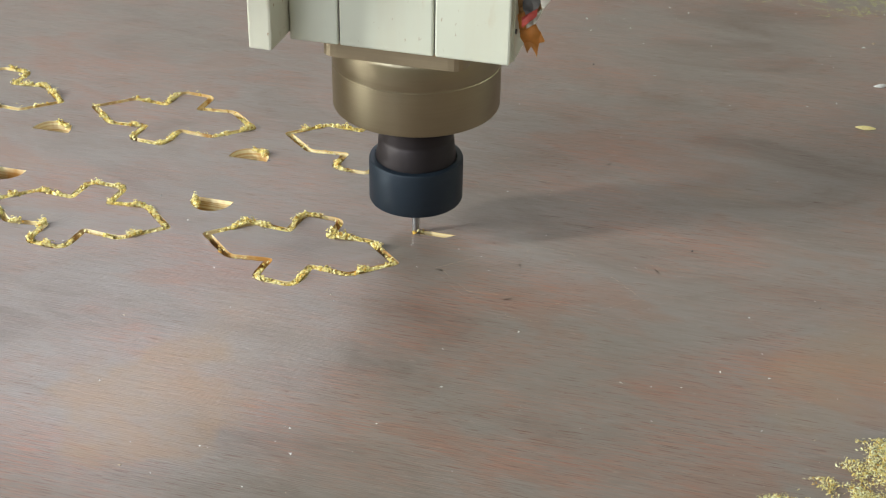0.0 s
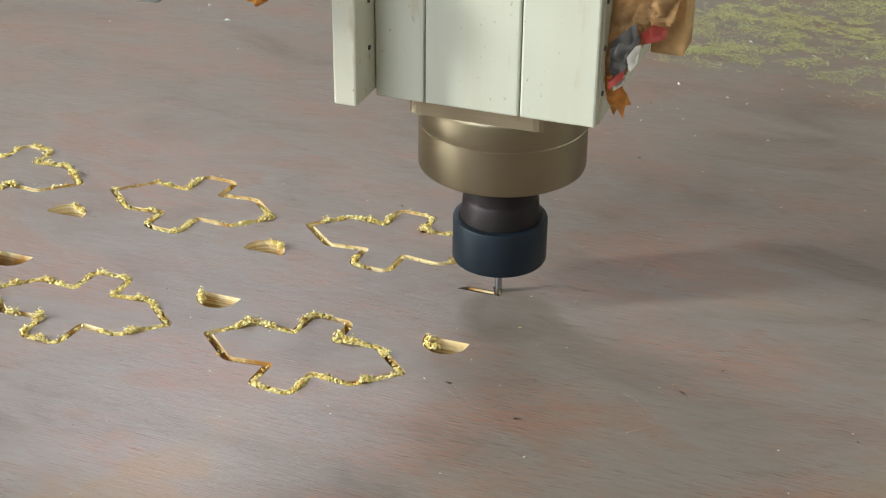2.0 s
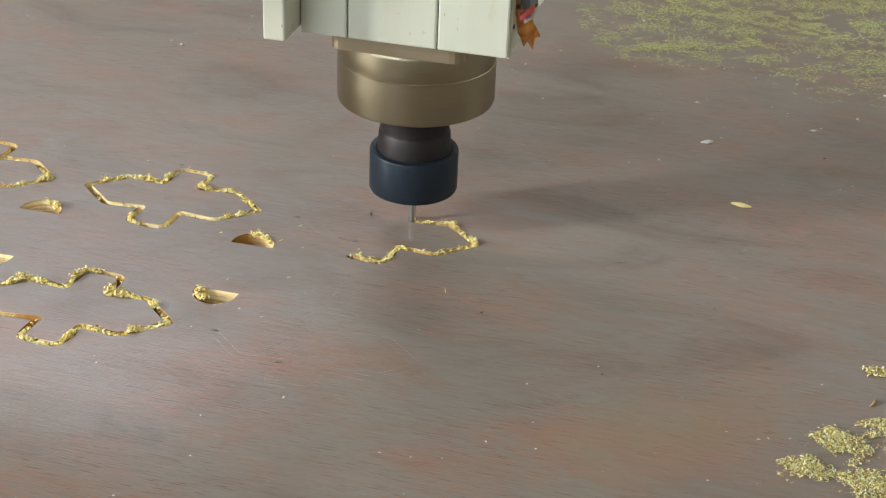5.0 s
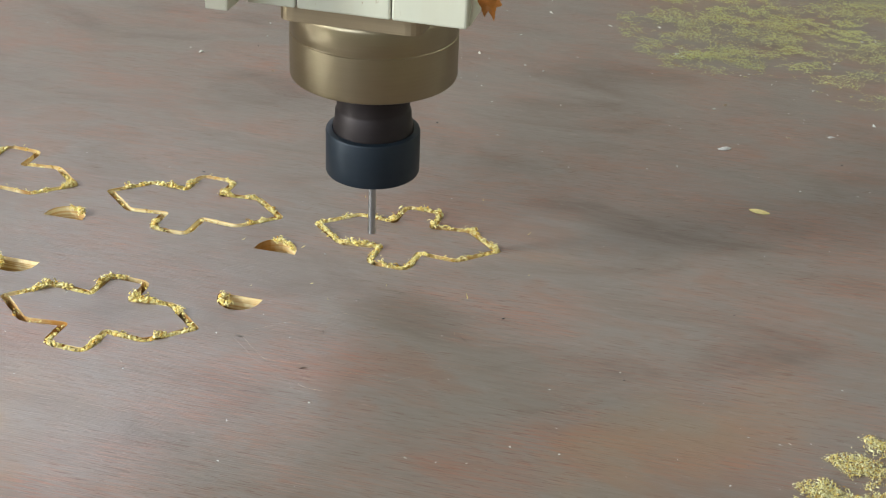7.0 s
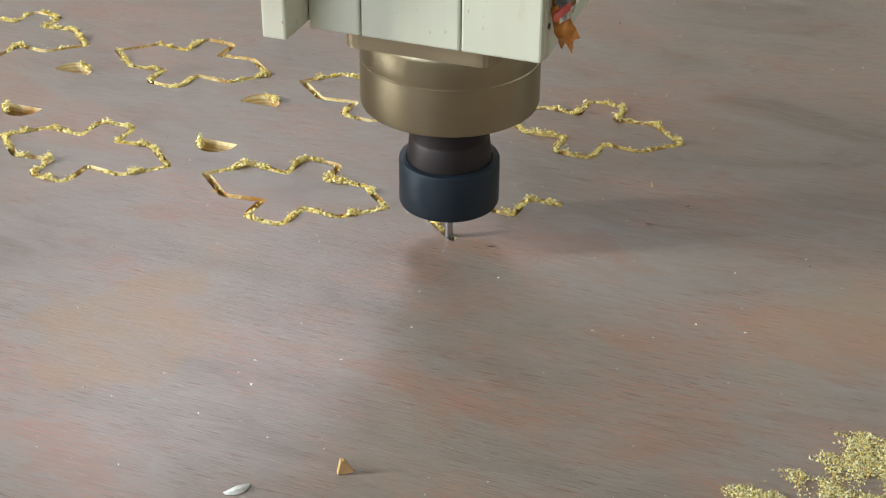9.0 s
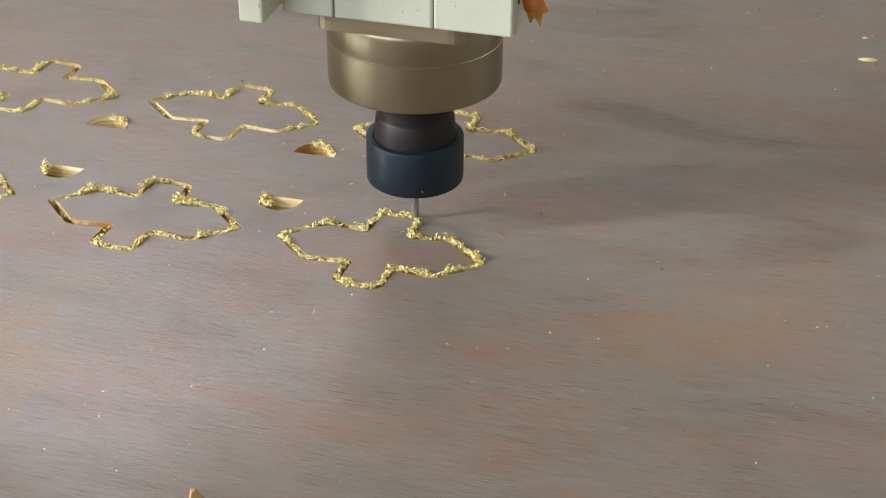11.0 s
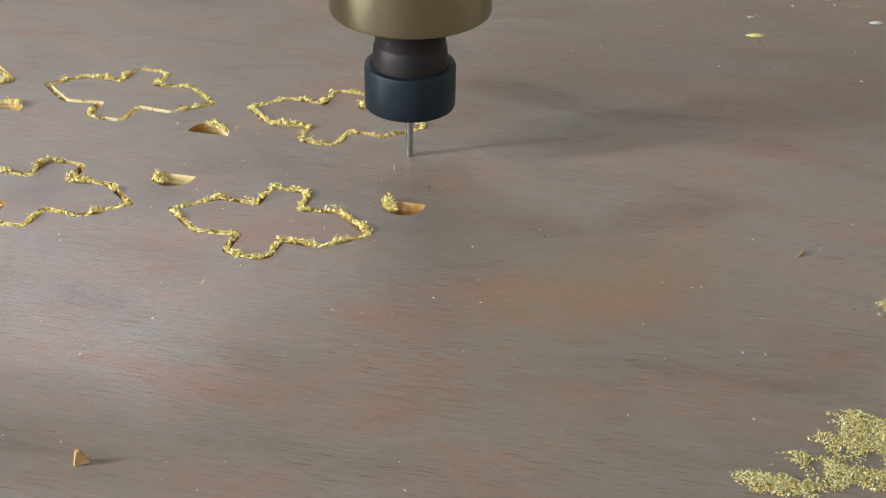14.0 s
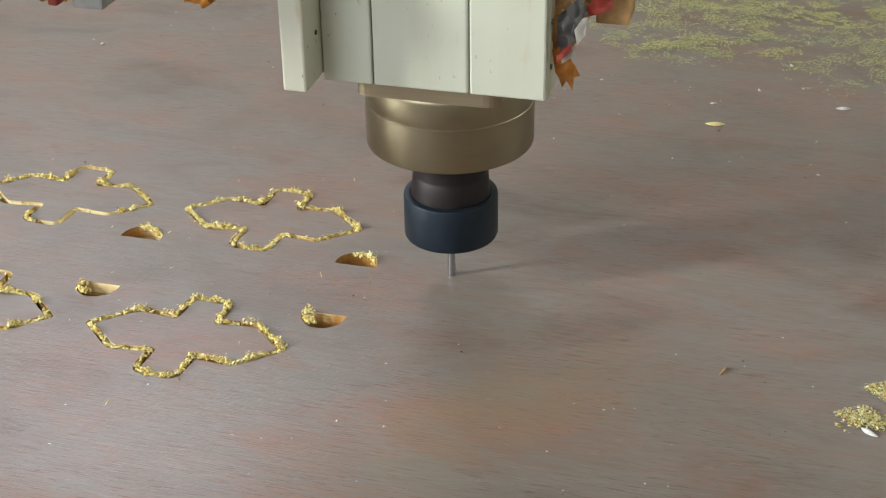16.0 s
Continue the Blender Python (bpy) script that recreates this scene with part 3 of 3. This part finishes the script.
def router_spindle():
    s = tagged(new("router_spindle"), "cream square router spindle with a steel nose and black collet nut", "spindle")
    front, back = -0.0536, 0.065
    low, high = 0.1450, 0.37
    body = part("body", box(-0.0477, 0.0596, front + 0.0016, back, low + 0.0004, high, 0.0015), M_SEAM, s)
    for x0, x1 in ((-0.0480, -0.0235), (-0.0228, 0.0233), (0.0239, 0.0600)):
        part("front_panel", box(x0, x1, front, front + 0.03, low, high, 0.0011), M_CREAM, s)
    part("side_panel", box(0.0585, 0.0608, front + 0.0045, back, low, high, 0.0008), M_CREAM, s)
    part("side_bar", box(-0.0600, -0.0483, -0.0760, 0.03, 0.1480, high, 0.0012), M_CREAM_WORN, s, "chipped cream mounting bar")
    for z in (0.160, 0.182, 0.204, 0.226):
        part("screw", shifted(lathe([(0.0001, 0.0), (0.0013, 0.0), (0.0013, 0.0006), (0.0001, 0.0008)], 14), 0.0608, -0.047, z, 0, 90), M_IRON, s)
    for z in (0.172, 0.195, 0.218):
        part("screw", shifted(lathe([(0.0001, 0.0), (0.0012, 0.0), (0.0012, 0.0006), (0.0001, 0.0008)], 14), -0.0483, -0.0600, z, 0, 90), M_IRON, s)
    sq = rounded([(-0.035, -0.0475), (0.037, -0.0475), (0.036, 0.05), (-0.036, 0.05)], [0.008] * 4, 5)
    part("flange", prism(sq, 0.1360, 0.1450), M_FLANGE, s, "dull bronze square flange")
    part("nose", lathe([(0.020, 0.0951), (0.0422, 0.0951), (0.0430, 0.0956), (0.0433, 0.0966), (0.0433, 0.1189), (0.0430, 0.1192), (0.0429, 0.1198), (0.0431, 0.1203),
                        (0.0431, 0.1315), (0.0425, 0.1338), (0.0408, 0.1357), (0.020, 0.1360)], 128), M_NOSE, s, "turned steel nose with a fine groove")
    part("shaft", lathe([(0.010, 0.0560), (0.0212, 0.0600), (0.0212, 0.0665), (0.0203, 0.0690), (0.0200, 0.0745), (0.0195, 0.0752), (0.0192, 0.0765), (0.0192, 0.0830), (0.0196, 0.0900), (0.0200, 0.0958), (0.010, 0.0958)], 96), M_SHAFT, s, "dark steel spindle shaft")
    part("collet_nut", lathe([(0.0035, 0.0394), (0.0135, 0.0390), (0.0236, 0.0390), (0.0246, 0.0395), (0.0250, 0.0405), (0.0250, 0.0625), (0.0246, 0.0636), (0.0237, 0.0640), (0.0216, 0.0640), (0.0212, 0.0622), (0.010, 0.0610)], 128), M_NUT, s, "blackened collet nut")
    bit = part("cutter", lathe([(0.0004, 0.0), (0.00195, 0.0004), (0.0020, 0.0300), (0.0024, 0.0340), (0.0031, 0.0385), (0.0031, 0.0420), (0.0005, 0.0422)], 32), M_BIT, s, "thin grey straight router bit")
    flute = bmesh.new()
    for side in (1, -1):
        for k in range(14):
            a0, a1 = k * 0.33, (k + 1) * 0.33
            z0, z1 = 0.0006 + k * 0.0016, 0.0006 + (k + 1) * 0.0016
            q = [flute.verts.new((side * r * math.cos(a), side * r * math.sin(a), z)) for r, a, z in ((0.0014, a0, z0), (0.00225, a0, z0), (0.00225, a1, z1), (0.0014, a1, z1))]
            flute.faces.new(q)
    bmesh.ops.solidify(flute, geom=flute.faces[:], thickness=0.0003)
    part("flute", flute, M_BIT, bit)
    # torn packing paper stuck to the side
    paper = part("packing_paper", crumpled([(0.0612, 0.240), (0.0612, 0.168), (0.0635, 0.158), (0.068, 0.160), (0.072, 0.176), (0.080, 0.188), (0.090, 0.196), (0.094, 0.240)], -0.040, 0.006, 3), M_KRAFT, s, "torn brown packing paper")
    part("paper_tail", crumpled([(0.0615, 0.168), (0.062, 0.156), (0.0655, 0.148), (0.0675, 0.152), (0.0705, 0.147), (0.0715, 0.154), (0.0745, 0.1555), (0.0705, 0.162), (0.066, 0.170)], -0.043, 0.004, 8), M_TAPE, s, "orange paper tail")
    part("label_scrap", crumpled([(0.0645, 0.186), (0.064, 0.172), (0.068, 0.165), (0.0705, 0.170), (0.0735, 0.177), (0.0775, 0.189), (0.0745, 0.196)], -0.0475, 0.003, 5), M_LABEL, paper, "dark printed scrap")
    part("label_scrap", crumpled([(0.0665, 0.170), (0.0665, 0.163), (0.0705, 0.166), (0.0720, 0.172)], -0.0492, 0.002, 6), M_WHITE, paper, "white printed scrap")
    part("label_scrap", crumpled([(0.0648, 0.169), (0.0650, 0.164), (0.0712, 0.170), (0.0715, 0.174)], -0.0502, 0.002, 7), M_RED, paper, "red printed scrap")
    part("label_scrap", crumpled([(0.0725, 0.180), (0.0735, 0.173), (0.0775, 0.178), (0.0785, 0.187), (0.076, 0.186)], -0.0490, 0.002, 9), M_WHITE, paper, "white printed scrap")
    part("label_scrap", crumpled([(0.0765, 0.191), (0.0775, 0.186), (0.0880, 0.190), (0.0885, 0.195), (0.082, 0.196)], -0.0475, 0.002, 10), M_RED, paper, "red printed scrap")
    part("card_block", box(0.078, 0.0935, -0.030, -0.010, 0.176, 0.26, 0.001), M_KRAFT, s, "folded brown cardboard")
    return s


spindle = router_spindle()


def caked(x0, x1, y0, y1, z0, z1, seed):
    """A lump of sawdust caked onto a part, with a ragged underside."""
    bm = box(x0, x1, y0, y1, z0, z1)
    bmesh.ops.subdivide_edges(bm, edges=bm.edges[:], cuts=9, use_grid_fill=True)
    for v in bm.verts:
        f = noise.noise(v.co * 260 + Vector((seed, 0, 0))) + 0.6 * noise.noise(v.co * 700)
        v.co += Vector((0.0012 * f, 0.0012 * f, 0.0020 * f))
    return bm


def carriage():
    c = tagged(new("tool_carriage"), "dusty tool carriage with grey brackets and caked orange sawdust", "machine carriage")
    part("back_plate", box(-0.175, 0.10, 0.080, 0.105, 0.296, 0.62, 0.003), M_IRON, c, "dark steel carriage plate")
    part("bracket_arm", box(-0.160, -0.090, -0.060, 0.00, 0.215, 0.300, 0.002), M_GREY, c)
    part("bracket", box(-0.1405, -0.1255, -0.116, -0.060, 0.1845, 0.300, 0.0015), M_GREY, c, "grey painted bracket")
    part("air_fitting", shifted(lathe([(0.001, -0.019), (0.0065, -0.019), (0.0065, 0.014), (0.0078, 0.0145), (0.0078, 0.019), (0.001, 0.019)], 24), -0.106, -0.098, 0.197, 0, 90), M_GREY, c)
    part("caked_dust", caked(-0.156, -0.141, -0.120, -0.070, 0.189, 0.218, 2), M_CAKED, c, "orange caked sawdust")
    part("red_band", box(-0.1478, -0.1430, -0.1235, -0.070, 0.188, 0.26, 0.001), M_RED, c, "red band")
    part("caked_dust", caked(-0.0955, -0.083, -0.098, -0.060, 0.184, 0.218, 5), M_CAKED, c, "orange caked sawdust")
    part("cover_plate", box(-0.37, -0.1575, -0.150, -0.06, 0.2005, 0.2080, 0.001), M_IRON, c, "dark cover plate")
    part("cover_rim", box(-0.1573, -0.1540, -0.150, -0.06, 0.1990, 0.2095, 0.0008), M_GREY, c, "grey edge strip")
    part("hose_cap", shifted(lathe([(0.001, -0.006), (0.0065, -0.006), (0.0075, -0.004), (0.0075, 0.006), (0.001, 0.007)], 24), -0.1725, -0.098, 0.195), M_GREEN, c, "green plastic cap")
    return c


head = carriage()


# ------------------------------------------------------------------ loose dust and scraps on the sheet
def dust_patch(blobs, count, seed, size, mat, ragged=1.0, slim=0.35, flat=0.6, patchy=0.0):
    """Fine sawdust lying in clumps: blobs of (x, y, radius x, radius y)."""
    r = random.Random(seed)
    vs, fs = [], []
    total = sum(b[2] * b[3] for b in blobs)
    for bx, by, rx, ry in blobs:
        for _ in range(int(count * rx * ry / total)):
            a, q = r.uniform(0, 2 * math.pi), r.random() ** 0.6
            x, y = bx + rx * q * math.cos(a), by + ry * q * math.sin(a)
            f = noise.noise(Vector((x * 42, y * 60, seed))) + 0.7 * noise.noise(Vector((x * 130, y * 170, seed + 4)))
            soft = r.gauss(0, 1)
            if f * ragged + 0.14 * soft < q - 0.62 or (patchy and 0.42 * soft + noise.noise(Vector((x * 26, y * 60, seed + 9))) + 0.6 * noise.noise(Vector((x * 75, y * 150, seed))) + 0.35 * (y - by) / ry < patchy - 0.12):
                continue
            p = (x, y, 0.0002 + r.random() ** 2 * 0.0030 * (1.1 - q))
            if slim < 1.0 and r.random() < 0.5:
                curl(vs, fs, p, size * r.uniform(0.8, 1.9), r)
            else:
                flake(vs, fs, p, size * r.uniform(0.5, 1.5), r, flat, slim)
    return vs, fs


def dust(blobs, count, seed, size=0.0013, mat=None, label="loose heap of yellow sawdust on the plywood", ragged=1.0, slim=0.35, flat=0.6, patchy=0.0):
    vs, fs = dust_patch(blobs, count, seed, size, mat, ragged, slim, flat, patchy)
    return tagged(raw("sawdust_heap", vs, fs, mat or M_DUST), label, "sawdust", "sawdust on the sheet", "stuff")


HEAP_NEAR = dust([(0.0, 0.0, 0.034, 0.020), (0.030, 0.022, 0.024, 0.014), (-0.022, -0.026, 0.026, 0.013), (-0.042, -0.038, 0.020, 0.009), (0.040, -0.022, 0.036, 0.015), (0.075, 0.0, 0.03, 0.03)], 62000, 21, 0.0006)
HEAP_SIDE = dust([(0.0, 0.0, 0.020, 0.016), (-0.016, -0.024, 0.016, 0.014), (0.026, 0.014, 0.024, 0.014), (0.014, -0.028, 0.022, 0.014), (0.055, -0.01, 0.03, 0.03)], 38000, 22, 0.0006)
HEAP_BITS = dust([(0.0, 0.0, 0.013, 0.005), (0.014, -0.021, 0.006, 0.006), (-0.018, -0.060, 0.010, 0.009)], 2200, 25, 0.0009, ragged=0.7)
HEAP_FAR = dust([(0.10, 0.12, 0.10, 0.09), (0.25, 0.08, 0.12, 0.10), (0.40, 0.06, 0.12, 0.12), (0.22, 0.22, 0.22, 0.10), (0.08, 0.05, 0.06, 0.03), (0.45, 0.20, 0.15, 0.15)], 340000, 23, 0.0009, mat=M_DRIFT, ragged=1.6, slim=1.0, flat=0.9, patchy=0.02,
                label="wide drift of yellow sawdust on the plywood")


def splinter(name, x, y, l, w, turn, mat, label, category):
    bm = bmesh.new()
    n = 8
    for j in range(n + 1):
        s = j / n
        half = w * 0.5 * math.sin(math.pi * (0.08 + 0.84 * s)) ** 0.6
        up = 0.0016 * math.sin(math.pi * s) + 0.0002
        for y_, z_ in ((-half, 0.0), (half, 0.0), (half * 0.5, up), (-half * 0.5, up)):
            bm.verts.new((l * (s - 0.5), y_ + 0.12 * l * (s - 0.5) ** 2 * 4, z_))
    bm.verts.ensure_lookup_table()
    for j in range(n):
        for k in range(4):
            a, b = 4 * j + k, 4 * j + (k + 1) % 4
            bm.faces.new([bm.verts[i] for i in (a, b, b + 4, a + 4)])
    bm.faces.new([bm.verts[i] for i in (3, 2, 1, 0)])
    bm.faces.new([bm.verts[4 * n + i] for i in range(4)])
    bmesh.ops.recalc_face_normals(bm, faces=bm.faces[:])
    ob = part(name, bm, mat)
    ob.matrix_world = pose(x, y, 0.0003, 0, 0, turn)
    return tagged(ob, label, category)


CHIP = splinter("wood_splinter", 0.3765, 0.2225, 0.0125, 0.0034, -8, M_CHIP, "golden wood splinter lying on the plywood", "splinter")
splinter("wood_splinter", 0.454, 0.034, 0.0070, 0.0013, 70, M_KRAFT, "brown wood splinter lying on the plywood", "splinter")
FLAKE = splinter("pale_flake", 0.349, 0.306, 0.0095, 0.0028, 28, M_PALE, "pale curled flake lying on the plywood", "flake")
splinter("pale_flake", 0.136, -0.230, 0.0110, 0.0040, 50, M_PALE, "pale curled flake lying on the plywood", "flake")
splinter("pale_flake", 0.523, 0.000, 0.0090, 0.0022, -35, M_PALE, "pale curled flake lying on the plywood", "flake")


def wood_scrap():
    bm = box(-0.0035, 0.0035, -0.0012, 0.0012, 0.0, 0.0068, 0.0003)
    bm.verts.ensure_lookup_table()
    for v in bm.verts:
        v.co.x = v.co.x * (1.0 - 115 * v.co.z) - 0.18 * v.co.z
    ob = part("wood_scrap", bm, M_KRAFT)
    ob.matrix_world = pose(0.1714, -0.2045, 0.0002, 0, 0, 35)
    return tagged(ob, "small wedge of broken wood lying on the plywood", "wood scrap")


wood_scrap()


def scattered(name, boxes, count, seed, size, mat, label, category):
    r = random.Random(seed)
    vs, fs = [], []
    for _ in range(count):
        x0, x1, y0, y1 = r.choice(boxes)
        flake(vs, fs, (r.uniform(x0, x1), r.uniform(y0, y1), 0.0002), size * r.uniform(0.4, 1.5) ** 1.5, r, 0.7)
    return tagged(raw(name, vs, fs, mat), label, category, kind="stuff")


scattered("wood_specks", [(-0.3, 0.6, -0.28, 0.5), (0.0, 0.45, -0.25, 0.05)], 230, 31, 0.0009, M_PALE, "tiny pale specks of wood scattered over the plywood", "specks")
scattered("pale_specks", [(-0.25, 0.2, 0.33, 0.62), (0.1, 0.5, 0.33, 0.55), (0.3, 0.6, 0.2, 0.5)], 150, 32, 0.0022, M_PALE, "white specks scattered over the far plywood", "specks")
scattered("dark_specks", [(0.2, 0.5, -0.2, 0.1), (-0.1, 0.5, -0.2, 0.4)], 40, 33, 0.0011, M_IRON, "tiny dark specks on the plywood", "specks")


# chips that the cutter throws up and that come to rest beside the cut
THROWN = []
rng_fly = random.Random(77)
for kind, key, ts, fr in CUTS:
    path = closed(kind, key)
    d = lengths(path)
    for k in range(7 if kind == "flower" else 3):
        t = rng_fly.uniform(max(0.15, ts[0] + 0.1), ts[-1])
        x, y = along(path, d, float(np.interp(t, ts, fr)) * d[-1])
        vs, fs = [], []
        flake(vs, fs, (0, 0, 0), rng_fly.uniform(0.0012, 0.0024), rng_fly, 0.3, 0.5)
        ob = tagged(raw("flying_chip", vs, fs, M_CHIP), "single golden wood chip thrown up by the cutter", "wood chip", "thrown chips")
        THROWN.append((ob, t, x, y, rng_fly.uniform(0, 2 * math.pi), rng_fly.uniform(0.015, 0.05), rng_fly.uniform(0.008, 0.035)))


# ------------------------------------------------------------------ what moves
def motions():
    rows, flat = [], []
    for k in range(161):
        t = k / 10
        x, y, z = tool(t)
        rows.append((t, pose(x, y, z)))
        flat.append((t, pose(x, y, 0)))
    walk(spindle, rows)
    walk(head, flat)
    here = pose(0, 0, 0)
    for plug, clump, t in REMOVED:
        if t <= 0.0:
            plug.matrix_basis = pose(0, 0, -DEPTH)
            continue
        walk(plug, [(0.0, here), (max(0.0, t - 0.04), here), (t + 0.05, pose(0, 0, -DEPTH)), (16.0, pose(0, 0, -DEPTH))] if t > 0.1 else
             [(0.0, here), (t + 0.07, pose(0, 0, -DEPTH)), (16.0, pose(0, 0, -DEPTH))])
        down = pose(0, 0, -0.0078)
        walk(clump, [(0.0, down), (max(0.034, t), down), (max(0.1, t + 0.09), here), (16.0, here)])
    for kind, key, ts, fr in CUTS:
        if kind == "moon":
            ob, cx, cy = LOOSE[key]
            up, low = pose(cx, cy, -0.0001), pose(cx, cy, -0.0121, 1 if key[1] else -1, 1, 0)
            walk(ob, [(0.0, up), (max(0.05, ts[-1] - 0.1), up), (ts[-1] + 0.15, low), (16.0, low)])
    for ob, t, x, y, a, far, high in THROWN:
        nest = pose(x, y, -0.0088)
        mid = pose(x + 0.6 * far * math.cos(a), y + 0.6 * far * math.sin(a), high, 80, 40, 60)
        rest = pose(x + far * math.cos(a), y + far * math.sin(a), 0.0006, 120, 80, 100)
        walk(ob, [(0.0, nest), (t, nest), (t + 0.12, mid), (t + 0.26, rest), (16.0, rest)])
    # the spindle's draught drives the dust before it
    walk(CHIP, [(0.0, pose(0.341, 0.238, 0.0003, 0, 0, 5)), (1.0, pose(0.341, 0.238, 0.0003, 0, 0, 5)), (3.0, pose(0.3765, 0.2225, 0.0003, 0, 0, -8)), (9.0, pose(0.3765, 0.2225, 0.0003, 0, 0, -8)), (11.3, pose(0.420, 0.3145, 0.0003, 0, 0, 8)), (16.0, pose(0.420, 0.3145, 0.0003, 0, 0, 8))])
    walk(FLAKE, [(0.0, pose(0.349, 0.306, 0.0003, 0, 0, 28)), (9.0, pose(0.349, 0.306, 0.0003, 0, 0, 28)), (11.3, pose(0.500, 0.358, 0.0003, 0, 0, 10)), (16.0, pose(0.500, 0.358, 0.0003, 0, 0, 10))])
    walk(HEAP_NEAR, [(0.0, pose(0.369, -0.100, 0)), (5.2, pose(0.378, -0.112, 0)), (9.2, pose(0.377, -0.124, 0)), (11.3, pose(0.482, -0.112, 0)), (13.2, pose(0.484, -0.112, 0)), (16.0, pose(0.520, -0.118, 0))])
    walk(HEAP_BITS, [(0.0, pose(0.386, 0.030, 0)), (3.7, pose(0.386, 0.030, 0)), (4.8, pose(0.452, 0.062, 0)), (9.2, pose(0.475, 0.058, 0)), (11.3, pose(0.560, 0.045, 0)), (16.0, pose(0.570, 0.045, 0))])
    walk(HEAP_SIDE, [(0.0, pose(0.442, -0.004, 0)), (5.0, pose(0.442, -0.004, 0)), (7.5, pose(0.440, -0.020, 0)), (9.2, pose(0.452, -0.010, 0)), (11.3, pose(0.516, 0.012, 0)), (13.2, pose(0.517, 0.014, 0)), (16.0, pose(0.538, 0.034, 0))])
    walk(HEAP_FAR, [(0.0, pose(0.06, 0.440, 0)), (1.5, pose(0.075, 0.430, 0)), (3.5, pose(0.150, 0.425, 0)), (5.0, pose(0.225, 0.405, 0)), (7.5, pose(0.245, 0.410, 0)), (11.3, pose(0.275, 0.40, 0)), (16.0, pose(0.300, 0.385, 0))])


motions()
